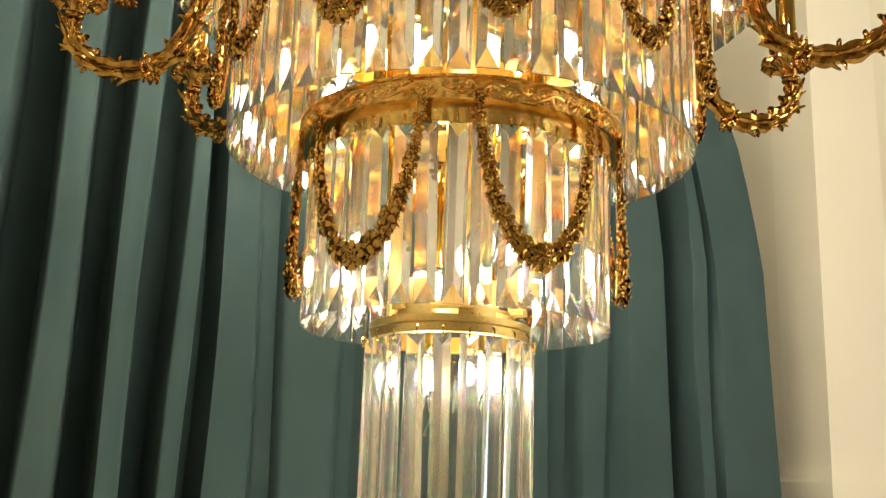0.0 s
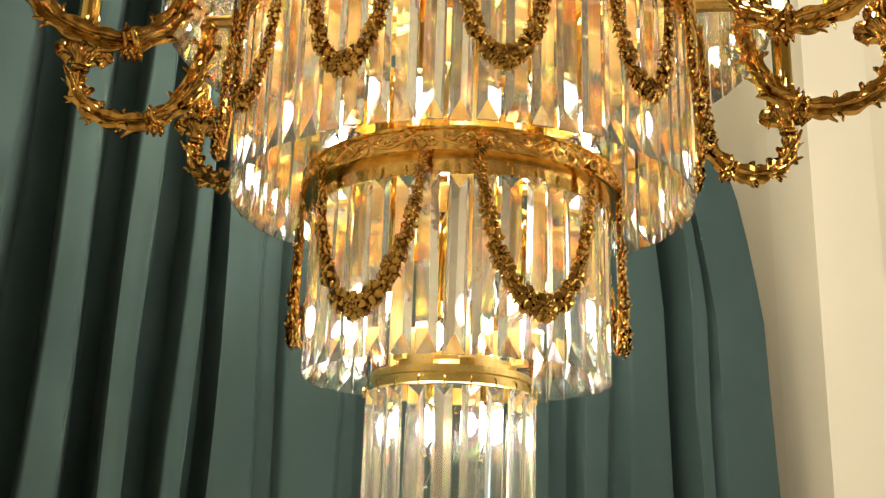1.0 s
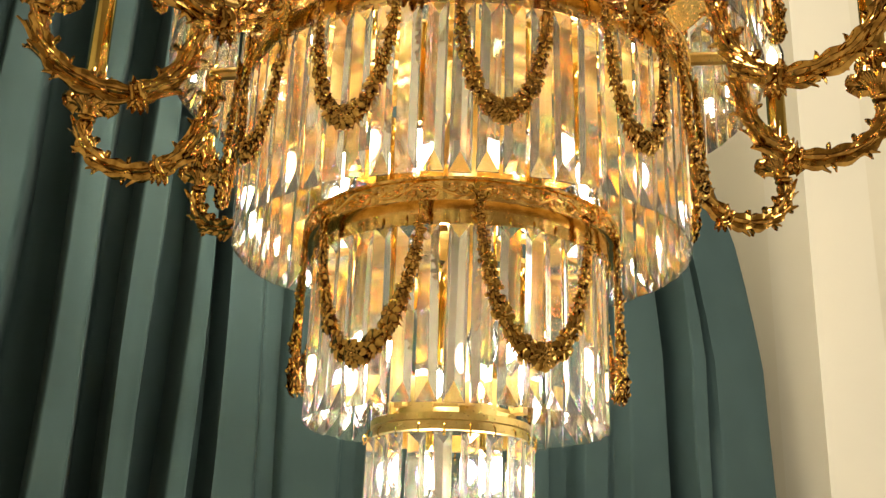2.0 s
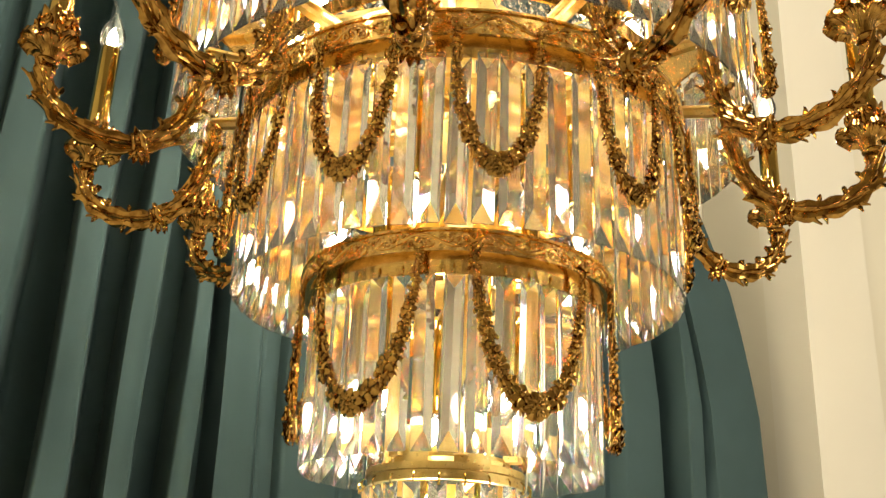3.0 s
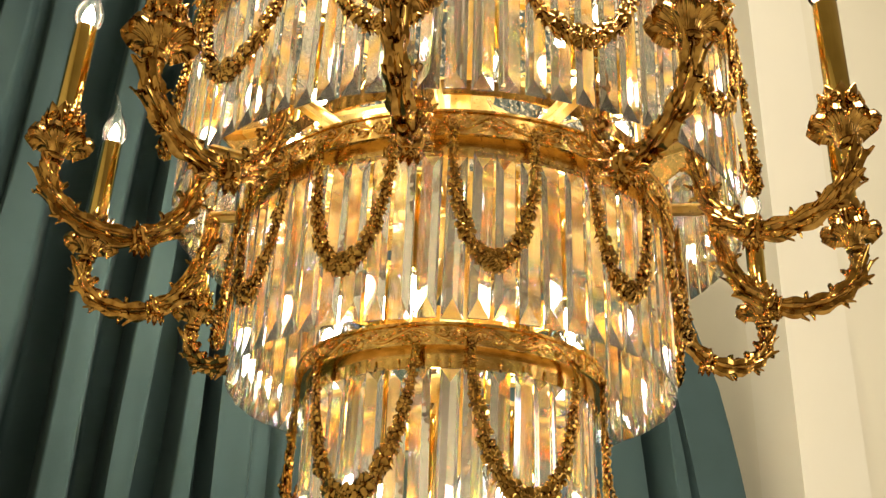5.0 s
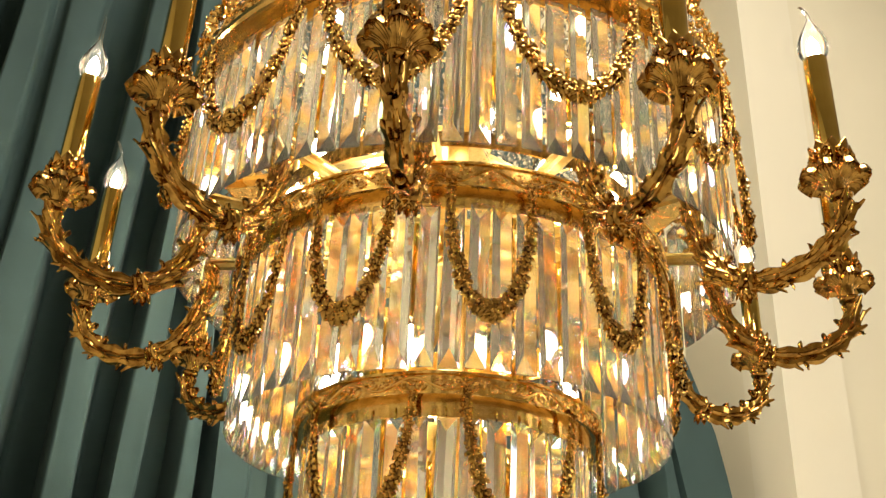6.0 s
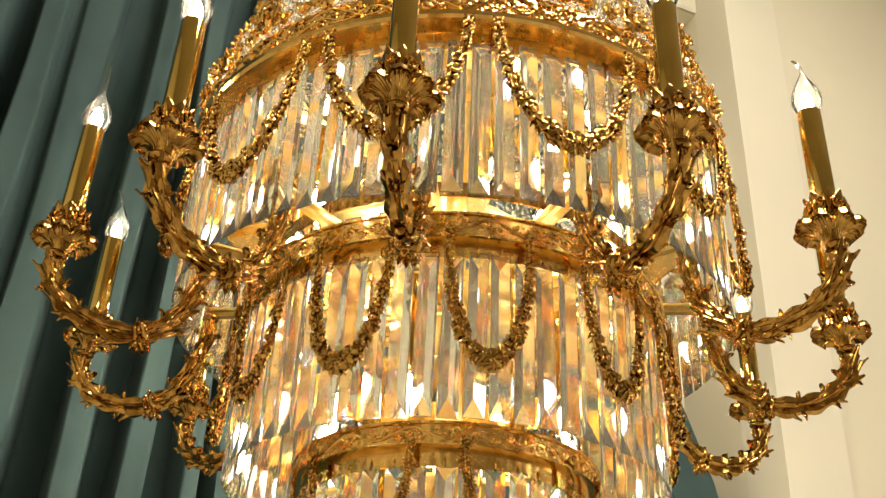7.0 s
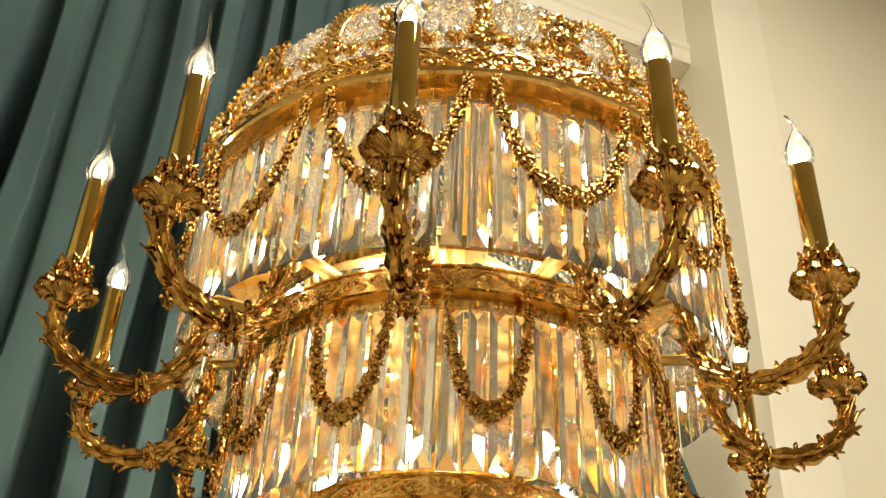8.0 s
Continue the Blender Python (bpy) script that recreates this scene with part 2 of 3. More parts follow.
trim.add(*moulding(CASING, OPEN_R - OPEN_L - 0.004), Matrix.Translation((OPEN_R - 0.002, -0.001, OPEN_T + 0.002)) @ Matrix.Rotation(radians(-90), 4, "Y"))
structure("trim_niche", trim, TRIM_PAINT, "ivory painted moulding over the niche opening")

# deep pilaster beside the niche, on a stepped plinth
pil = Build()
pil.add(*box(0.19, 0.141, CEILING - 1.6, 0.23, -0.0705, (CEILING + 1.6) / 2))
pil.add(*box(0.206, 0.150, 0.012, 0.23, -0.075, 1.594))
pil.add(*box(0.222, 0.158, 0.012, 0.23, -0.079, 1.582))
pil.add(*box(0.24, 0.168, 1.576, 0.23, -0.084, 0.788))
structure("pilaster", pil, TRIM_PAINT, "ivory painted deep pilaster on a stepped plinth")
pil = Build()
pil.add(*box(W1 - 0.325, 0.118, CEILING - 1.58, (W1 + 0.325) / 2, -0.059, (CEILING + 1.58) / 2))
pil.add(*box(W1 - 0.35, 0.13, 1.57, (W1 + 0.35) / 2, -0.065, 0.785))
structure("wall_panel", pil, WALL_PAINT, "cream painted wall panel over a low dado")


# ---- the curtain ----
def edge_at(z):
    """The curtain's free edge, swept towards the niche's middle as it rises."""
    marks = ((0.0, 0.06), (1.5, 0.006), (1.78, -0.003), (2.0, -0.006), (2.13, -0.028), (2.27, -0.065), (2.45, -0.14), (3.87, -0.85))
    for (z0, x0), (z1, x1) in zip(marks, marks[1:]):
        if z <= z1:
            return x0 + (x1 - x0) * (z - z0) / (z1 - z0)
    return marks[-1][1]


# the gaps between the pleats: left edge, right edge, and how deep each one runs
GAPS = [(-2.94, -2.92, 1.0), (-2.72, -2.69, 1.0), (-2.52, -2.48, 1.0), (-2.33, -2.29, 1.0), (-2.12, -2.08, 1.0), (-1.93, -1.89, 0.9), (-1.700, -1.668, 1.0), (-1.602, -1.584, 0.22), (-1.503, -1.444, 1.0),
        (-1.376, -1.340, 1.0), (-1.283, -1.245, 1.0), (-1.203, -1.180, 1.0), (-1.090, -1.060, 0.25), (-0.935, -0.912, 0.3), (-0.79, -0.76, 0.5), (-0.65, -0.62, 0.5),
        (-0.508, -0.455, 0.55), (-0.383, -0.368, 0.4), (-0.238, -0.192, 1.0), (-0.140, -0.126, 0.45), (0.058, 0.060, 0.3)]


def ease(u):
    u = min(max(u, 0.0), 1.0)
    return u * u * (3 - 2 * u)


def curtain():
    rnd = random.Random(4)
    cols = []
    for (l0, r0, deep0), (l1, r1, deep1) in zip(GAPS, GAPS[1:]):
        tall = 0.24 if r1 < -1.1 else 0.17 if r1 < -0.7 else 0.12
        tall *= rnd.uniform(0.93, 1.07)
        wide, slope, phase = l1 - r0, rnd.uniform(0.04, 0.11), rnd.uniform(0, 6.3)
        lip = min(0.020, wide * 0.3)
        for k in range(5):
            cols.append((l0 + (r0 - l0) * k / 5, tall * (1 - deep0), tall * 0.95))
        for k in range(22):
            u = k / 22
            x = u * wide
            front = 1 - slope * u * u + 0.008 * math.sin(7 * u + phase)
            near, far = ease(x / (lip * 0.35)), ease((wide - x) / (lip * 0.8))
            floor0, floor1 = 1 - deep0, 1 - deep1
            d = front * min(floor0 + (1 - floor0) * near, floor1 + (1 - floor1) * far)
            cols.append((r0 + x, tall * d, tall * front))
    cols.append((GAPS[-1][1], 0.07, 0.07))
    rows = 44
    front, n = [], len(cols)
    for i in range(rows):
        z = 0.03 + (OPEN_T - 0.002 - 0.03) * i / (rows - 1)
        open_up = 0.72 * ease((z - 2.45) / 0.60)
        for s, d, crest in cols:
            d += (crest - d) * open_up
            e = edge_at(z)
            blend = min(max((s + 0.9) / 0.96, 0), 1)
            x = s + (e - 0.06) * blend ** 1.5
            wob = 0.008 * math.sin(2.1 * z + s * 7) + 0.005 * math.sin(5.3 * z + s * 23)
            fade = 0.88 + 0.12 * math.sin(1.3 * z + s * 3.1)
            ripple = 0.004 * math.sin(9.0 * z + 14 * s) * math.sin(2.2 * z + 31 * s)
            front.append((x + wob, -0.06 - d * fade - ripple, z))
    b = Build()
    b.add(front, grid_faces(rows, n, False))
    b.add([(x, y + 0.004, z) for x, y, z in front], [q[::-1] for q in grid_faces(rows, n, False)])
    ob = new("curtain", b.mesh("curtain", CLOTH, True, 80))
    ob.matrix_world = ROOM
    tagged(ob, "heavy teal green curtain hanging in deep vertical folds", "curtain")


curtain()


# ---- the chandelier ----
BASE = 1.42
DOWN = Matrix.Translation((0, 0, -BASE))
chandelier = new("chandelier")
chandelier.location = (0, 0, BASE)
tagged(chandelier, "lit gilt brass chandelier with crystal prism tiers and candle arms", "chandelier")
ARM_AZ = -5.96


def prism_mesh(length, width, depth, lift, ridge_out):
    """A three-sided crystal bar, its ridge outwards or inwards, both ends cut back to the ridge."""
    w, lip = width / 2, 0.0020
    way = -1 if ridge_out else 1
    cross = [(-w, -way * lip), (w, -way * lip), (w, 0.0), (0.0, way * depth), (-w, 0.0)]
    rise = [0.0, 0.0, 0.0, lift, 0.0]
    v = [(x, y, k) for (x, y), k in zip(cross, rise)]
    v += [(x * 0.97, y, length - k * 0.6) for (x, y), k in zip(cross, rise)]
    f = [(i, (i + 1) % 5, 5 + (i + 1) % 5, 5 + i) for i in range(5)]
    f += [(0, 4, 1), (4, 2, 1), (4, 3, 2), (5, 6, 9), (9, 6, 7), (9, 7, 8)]
    return Build().add(v, f).mesh("crystal_prism", CRYSTAL, False)


def hook_mesh():
    b = Build()
    b.add(*tube([(0, -0.001, 0.014), (0, -0.005, 0.010), (0, -0.006, 0.004), (0, -0.002, -0.002), (0, 0.002, 0.0)], [0.0012, 0.0014, 0.0014, 0.0013, 0.0008], 5))
    b.add(*ball(0.0026, 6, 4), Matrix.Translation((0, -0.004, -0.002)))
    return b.mesh("hook", POLISHED_GOLD)


HOOK = hook_mesh()


def band_relief(b, r, z0, z1, units, lean=0.0):
    """Raised scrolls, buds and leaves round a band."""
    rnd = random.Random(int(r * 1000))
    h, zc = (z1 - z0), (z0 + z1) / 2
    arc = 2 * math.pi / units

    def place(x, y, out=0.0):
        a = x / r
        q = r + out + lean * (y - zc)
        return (q * math.sin(a), -q * math.cos(a), y)

    for k in range(units):
        c, flip = k * arc * r, 1 if k % 2 else -1
        w = arc * r
        # wandering stem
        low = Matrix.Diagonal((1, 1, 1.0, 1))
        stem = [place(c + w * (u / 10 - 0.5), zc + flip * 0.32 * h * math.sin(math.pi * u / 10), 0.0003) for u in range(11)]
        b.add(*tube(stem, 0.0014, 6))
        for hand, ox in ((1, -0.24), (-1, 0.24)):
            pts = [place(c + ox * w + px, zc - flip * 0.12 * h + py, 0.0004) for px, py in spiral(1.3, 0.26 * h, 0.05 * h, 14, hand * flip)]
            b.add(*tube(pts, [0.0016 - 0.0007 * i / 13 for i in range(14)], 5))
        p = Vector(place(c, zc + flip * 0.14 * h, 0.0002))
        out = Vector((p.x, p.y, 0))
        rosette(b, frame_at(p, (-out.y, out.x, 0), out) @ low, 0.21 * h, 5, rnd)
        for j in range(7):
            q = Vector(place(c + rnd.uniform(-0.5, 0.5) * w, zc + rnd.uniform(-0.36, 0.36) * h, 0.0002))
            o = Vector((q.x, q.y, 0))
            m = frame_at(q, (-o.y, o.x, 0), o) @ Matrix.Rotation(rnd.uniform(0, 6.3), 4, "Z") @ low
            b.add(*leaf(0.26 * h, 0.13 * h, 0.5), m)


def ring_mesh(name, r, z0, z1, inner, units):
    """A band with lips top and bottom, a flat underside and a hanger band within."""
    b = Build()
    t = 0.0025
    prof = [(r, z0 + 0.003), (r + t, z0 + 0.002), (r + t, z0), (r - 0.001, z0 - 0.001), (inner, z0 - 0.001), (inner, z0 - 0.020), (inner - 0.003, z0 - 0.020),
            (inner - 0.003, z1), (r + t, z1 + 0.001), (r + t, z1 - 0.002), (r, z1 - 0.003), (r, z0 + 0.003)]
    b.add(*lathe(prof, 120))
    band_relief(b, r, z0 + 0.002, z1 - 0.002, units)
    return b.mesh(name, CAST_GOLD, True, 35)


def hang_prisms(ring, count, r, tip, length, width, depth, lift, ridge_out, seed):
    me, rnd = prism_mesh(length, width, depth, lift, ridge_out), random.Random(seed)
    for k in range(count):
        a = 360 * (k + 0.5) / count + 1.3 * seed
        turn = az_matrix(a) @ Matrix.Translation((0, -r, tip + rnd.uniform(-0.0012, 0.0012)))
        m = turn @ Matrix.Rotation(radians(rnd.gauss(0, 3.0)), 4, "Z") @ Matrix.Rotation(radians(rnd.gauss(0, 0.7)), 4, "X") @ Matrix.Rotation(radians(rnd.gauss(0, 0.35)), 4, "Y")
        part("crystal_prism", me, ring, m, "clear cut crystal prism", shadow=False)
        part("hook", HOOK, ring, az_matrix(a) @ Matrix.Translation((0, -r - 0.001, tip + length - 0.001)) @ Matrix.Scale(0.72, 4))




def garland_mesh(name, r, half, z0, drop, q, thin, thick, seed, bulge):
    """A swag of cast flowers and leaves on a drum, hung between two points."""
    rnd = random.Random(seed)
    b = Build()
    n = 40

    def at(u):
        th = math.pi * u
        a = -radians(half) * math.cos(th)
        rr = r + bulge * math.sin(th)
        return Vector((rr * math.sin(a), -rr * math.cos(a), z0 - drop * max(math.sin(th), 0) ** q))

    path = [at(i / (n - 1)) for i in range(n)]

    def radius(u):
        return thin + (thick - thin) * math.sin(math.pi * u) ** 1.3

    b.add(*tube(path, [radius(i / (n - 1)) * 0.62 for i in range(n)], 7))
    length = sum((path[i + 1] - path[i]).length for i in range(n - 1))
    steps = int(length / 0.0058)
    blooms = {int(steps * q) for q in (0.16, 0.29, 0.40, 0.60, 0.71, 0.84)}
    for i in range(steps):
        u = (i + 0.5) / steps
        p, t = at(u), (at(min(u + 0.01, 1)) - at(max(u - 0.01, 0))).normalized()
        out = Vector((p.x, p.y, 0)).normalized()
        side = t.cross(out).normalized()
        big = radius(u)
        down = 1 if u < 0.5 else -1
        low = math.sin(math.pi * u) ** 2
        # overlapping laurel leaves that point to the lowest flower
        for j in range(5):
            a = radians((-78, -40, 0, 40, 78)[j] + 18 * (i % 2) - 9 + rnd.uniform(-8, 8))
            d = (out * math.cos(a) + side * math.sin(a)).normalized()
            m = frame_at(p + d * big * 0.60, t * down, d) @ Matrix.Rotation((0.6, 0.3, 0.0, -0.3, -0.6)[j] * down + rnd.uniform(-0.25, 0.25), 4, "Z") @ Matrix.Rotation(rnd.uniform(-0.6, 0.6), 4, "X")
            b.add(*leaf(big * rnd.uniform(1.0, 1.35), big * rnd.uniform(0.42, 0.58), rnd.uniform(0.2, 0.8), -0.5), m)
        # berries, thickest towards the ends
        for j in range(4 if low < 0.6 else 2):
            a = radians(rnd.uniform(-80, 80))
            d = (out * math.cos(a) + side * math.sin(a)).normalized()
            b.add(*ball(big * rnd.uniform(0.26, 0.40), 8, 6), Matrix.Translation(p + d * big * rnd.uniform(0.82, 1.0) + t * rnd.uniform(-0.003, 0.003)))
        if i in blooms:
            a = radians(rnd.uniform(-15, 15))
            d = (out * math.cos(a) + side * math.sin(a)).normalized()
            rosette(b, frame_at(p + d * big * 0.85, t, d) @ Matrix.Diagonal((1, 1, 1.7, 1)), big * rnd.uniform(1.0, 1.15), 6, rnd)
    # the large flower at the lowest point and the bows at the ends
    p = at(0.5)
    for k, (size, lift) in enumerate(((1.25, 0.75), (0.85, 1.05), (0.5, 1.3))):
        rosette(b, frame_at(p + Vector((0, -thick * lift, 0)), (1, 0.0, 0.3 * k), (0, -1, -0.2)) @ Matrix.Diagonal((1, 1, 1.8, 1)), thick * size, (9, 7, 6)[k], rnd)
    for u, s in ((0.0, -1), (1.0, 1)):
        e = at(u)
        for k in (-1, 1):
            m = frame_at(e + Vector((0, -0.001, -0.004)), (0.5 * k, 0, 1), (e.x, e.y, 0))
            b.add(*leaf(0.014, 0.007, 0.9), m)
    # cast flat at the back, in half relief
    for i, (x, y, z) in enumerate(b.v):
        rho = math.hypot(x, y)
        k = (r + (rho - r) * 0.72) / rho
        b.v[i] = (x * k, y * k, z)
    return b.mesh(name, ANTIQUE_GOLD, True, 50)


def garlands(ring, count, first, swing, **kw):
    me = garland_mesh("garland", **kw)
    for k in range(count):
        part("garland", me, ring, az_matrix(first + 360 * k / count + swing.get(k, 0)))


# upper ring: a heavy moulding with a scrolled crest
def upper_ring_mesh():
    b = Build()
    prof = [(0.334, 2.266), (0.334, 2.290), (0.340, 2.291), (0.356, 2.291), (0.359, 2.294), (0.359, 2.300), (0.354, 2.303), (0.351, 2.308), (0.350, 2.330),
            (0.347, 2.340), (0.331, 2.342), (0.331, 2.266), (0.334, 2.266)]
    b.add(*lathe(prof, 144))
    band_relief(b, 0.3505, 2.304, 2.340, 42)
    band_relief(b, 0.3508, 2.306, 2.326, 66)
    rnd = random.Random(8)
    # crest of scrolls and leaves between the cartouches
    for k in range(72):
        a = radians(360 * k / 72 + 3.4)
        p = Vector((0.347 * math.sin(a), -0.347 * math.cos(a), 2.345))
        out = Vector((p.x, p.y, 0)).normalized()
        m = frame_at(p, (0, 0, 1), out)
        h = 0.013 + 0.012 * (0.5 + 0.5 * math.cos(12 * (a - radians(3.4))))
        for s in (-1, 1):
            b.add(*leaf(h * rnd.uniform(0.8, 1.1), 0.010, 0.9, 0.3), m @ Matrix.Rotation(s * 0.55, 4, "Z"))
            pts = [m @ Vector((0.004 + px + 0.006, s * 0.006 + py, 0.002)) for px, py in spiral(1.3, 0.007, 0.0015, 12, s)]
            b.add(*tube(pts, 0.0014, 5))
        b.add(*ball(0.0032, 6, 4), Matrix.Translation(p + out * 0.003 + Vector((0, 0, h * 0.6))))
    return b.mesh("upper_ring", CAST_GOLD, True, 35)


upper_ring = part("upper_ring", upper_ring_mesh(), chandelier, DOWN, "gilt ring with scrolled relief and crest")
middle_ring = part("middle_ring", ring_mesh("middle_ring", 0.262, 2.0747, 2.1031, 0.252, 44), chandelier, DOWN, "gilt ring with leafy scroll relief")
lower_ring = part("lower_ring", ring_mesh("lower_ring", 0.1765, 1.8793, 1.9031, 0.166, 30), chandelier, DOWN, "gilt ring with leafy scroll relief")

small = Build()
small.add(*lathe([(0.0835, 1.671), (0.0835, 1.680), (0.0862, 1.681), (0.0862, 1.688), (0.080, 1.689), (0.074, 1.689), (0.074, 1.671), (0.0835, 1.671)], 96))
bottom_ring = part("bottom_ring", small.mesh("bottom_ring", SATIN_GOLD, True, 30), chandelier, DOWN @ Matrix.Translation((-0.006, 0, 0)), "plain satin brass ring")
for k in range(6):
    a0 = 60 * k + 8
    v = [(q * math.sin(radians(a0 + 7.4 * i)), -q * math.cos(radians(a0 + 7.4 * i)), z) for z in (1.689, 1.730) for q in (0.066, 0.068) for i in range(6)]
    f = []
    for i in range(5):
        f += [(6 + i, 7 + i, 19 + i, 18 + i), (i + 1, i, 12 + i, 13 + i), (i, i + 1, 7 + i, 6 + i), (12 + i, 18 + i, 19 + i, 13 + i)]
    f += [(0, 6, 18, 12), (5, 17, 23, 11)]
    part("collar_plate", Build().add(v, f).mesh("collar_plate", SATIN_GOLD, True, 30), bottom_ring)

hang_prisms(upper_ring, 84, 0.343, 2.0738, 0.195, 0.0212, 0.0074, 0.0230, False, 1)
hang_prisms(middle_ring, 64, 0.2545, 1.8757, 0.182, 0.0212, 0.0088, 0.0240, False, 2)
hang_prisms(lower_ring, 40, 0.1625, 1.6837, 0.178, 0.0212, 0.0092, 0.0215, False, 3)
hang_prisms(bottom_ring, 22, 0.0880, 1.425, 0.242, 0.0195, 0.0098, 0.0170, False, 4)

garlands(upper_ring, 12, 18.4, {}, r=0.356, half=12.6, z0=2.286, drop=0.149, q=1.35, thin=0.0060, thick=0.0106, seed=1, bulge=0.006)
garlands(middle_ring, 12, 7.9, {11: -1.4, 1: 2.2}, r=0.266, half=9.2, z0=2.078, drop=0.149, q=1.0, thin=0.0056, thick=0.0096, seed=2, bulge=0.007)
garlands(lower_ring, 6, 28.2, {0: -1.4, 5: -0.8, 1: 2.0}, r=0.178, half=20.6, z0=1.882, drop=0.153, q=1.15, thin=0.0054, thick=0.0110, seed=3, bulge=-0.004)


# ---- the crystal dome with its ribs and cartouches ----
DOME = [(0.336, 2.345), (0.335, 2.375), (0.328, 2.41), (0.312, 2.445), (0.288, 2.478), (0.255, 2.507), (0.212, 2.532), (0.160, 2.552), (0.100, 2.566), (0.045, 2.574)]


def dome_at(u):
    u = min(max(u, 0), 0.9999) * (len(DOME) - 1)
    i = int(u)
    (r0, z0), (r1, z1) = DOME[i], DOME[i + 1]
    return r0 + (r1 - r0) * (u - i), z0 + (z1 - z0) * (u - i)


def bead(r):
    """A faceted bead of twelve sides."""
    v = [(0, 0, r), (0, 0, -r)]
    for z, k, o in ((0.45, 0.9, 0), (-0.45, 0.9, 0.5)):
        v += [(r * k * math.cos(2 * math.pi * (i + o) / 6), r * k * math.sin(2 * math.pi * (i + o) / 6), r * z) for i in range(6)]
    f = [(0, 2 + i, 2 + (i + 1) % 6) for i in range(6)] + [(1, 8 + (i + 1) % 6, 8 + i) for i in range(6)]
    for i in range(6):
        f += [(2 + i, 8 + i, 2 + (i + 1) % 6), (2 + (i + 1) % 6, 8 + i, 8 + (i + 1) % 6)]
    return v, f


def dome_beads(parent):
    """The front of the dome bead by bead, the rest as one mesh."""
    rnd = random.Random(12)
    rest, u, single = Build(), 0.02, 0
    one = Build().add(*bead(0.0079)).mesh("crystal_bead", BEAD_GLASS, False)
    while u < 0.97:
        r, z = dome_at(u)
        n = max(8, int(2 * math.pi * r / 0.0165))
        off = rnd.random()
        for i in range(n):
            a = 2 * math.pi * (i + off) / n
            rr = r + rnd.uniform(-0.002, 0.002)
            m = Matrix.Translation((rr * math.sin(a), -rr * math.cos(a), z + rnd.uniform(-0.001, 0.001))) @ Euler((rnd.uniform(0, 6), rnd.uniform(0, 6), rnd.uniform(0, 6))).to_matrix().to_4x4()
            size = rnd.uniform(0.0072, 0.0086)
            if single < 300 and u < 0.45 and math.cos(a - 0.1) > 0.72:
                part("crystal_bead", one, parent, m @ Matrix.Scale(size / 0.0079, 4), shadow=False)
                single += 1
            else:
                rest.add(*bead(size), m)
        u += 0.0335
    return rest.mesh("bead_netting", BEAD_GLASS, False)


def rib_mesh():
    rnd = random.Random(5)
    b = Build()
    pts = []
    for i in range(26):
        r, z = dome_at(i / 25 * 0.98)
        pts.append(Vector((0, -(r + 0.007), z)))
    b.add(*tube(pts, 0.0055, 8))
    for i in range(1, 25):
        t = (pts[i + 1] - pts[i - 1]).normalized() if i < 25 else Vector((0, 0, 1))
        out = Vector((1, 0, 0)).cross(t)
        out = out if out.y < 0 else -out
        for s in (-1, 1):
            m = frame_at(pts[i] + out * 0.002, t, out) @ Matrix.Rotation(s * 0.9, 4, "Z")
            b.add(*leaf(0.016, 0.008, 0.9, 0.3), m)
        b.add(*ball(0.0032, 6, 4), Matrix.Translation(pts[i] + out * 0.006))
        if i % 3 == 0:
            rosette(b, frame_at(pts[i] + out * 0.006, t, out), 0.0075, 6, rnd)
    rosette(b, frame_at(Vector((0, -0.352, 2.352)), (1, 0, 0), (0, -1, 0)), 0.014, 8, rnd)
    for s in (-1, 1):
        for k in range(3):
            m = frame_at(Vector((s * 0.004, -0.350, 2.345 + 0.006 * k)), (s, 0, 0.35 + 0.5 * k), (0, -1, 0))
            b.add(*leaf(0.026 - 0.004 * k, 0.011, 0.9, 0.3), m)
    return b.mesh("dome_rib", CAST_GOLD, True, 45)


def cartouche_mesh():
    """An oval boss in a frame of curling leaves."""
    rnd = random.Random(6)
    b = Build()
    core = Matrix.Translation((0, -0.349, 2.374))
    b.add(*ball(1.0, 14, 8), core @ Matrix.Diagonal((0.014, 0.007, 0.019, 1)))
    oval = [core @ Vector((0.018 * math.cos(a), 0.0, 0.024 * math.sin(a))) for a in (2 * math.pi * i / 24 for i in range(25))]
    b.add(*tube(oval, 0.0030, 6))
    for i in range(18):
        a = 2 * math.pi * i / 18
        p = core @ Vector((0.019 * math.cos(a), -0.001, 0.025 * math.sin(a)))
        m = frame_at(p, (math.cos(a), 0, math.sin(a)), (0, -1, 0)) @ Matrix.Rotation(0.5 * (-1) ** i, 4, "Z")
        b.add(*leaf(0.013, 0.008, 1.1, 0.3), m)
    rosette(b, frame_at(Vector((0, -0.3555, 2.376)), (1, 0, 0), (0, -1, 0)), 0.0105, 7, rnd)
    for s in (-1, 1):
        b.add(*leaf(0.016, 0.009, 0.8, 0.3), frame_at(Vector((s * 0.002, -0.3545, 2.366)), (s, 0, -0.7), (0, -1, 0)))
        for z, r in ((2.352, 0.010), (2.398, 0.008)):
            pts = [Vector((s * 0.022 + px, -0.351, z + pz)) for px, pz in spiral(1.4, r, 0.002, 16, s)]
            b.add(*tube(pts, [0.0028 - 0.0015 * i / 15 for i in range(16)], 6))
    rosette(b, frame_at(Vector((0, -0.351, 2.403)), (1, 0, 0), (0, -1, 0.2)), 0.011, 6, rnd)
    return b.mesh("cartouche", CAST_GOLD, True, 45)


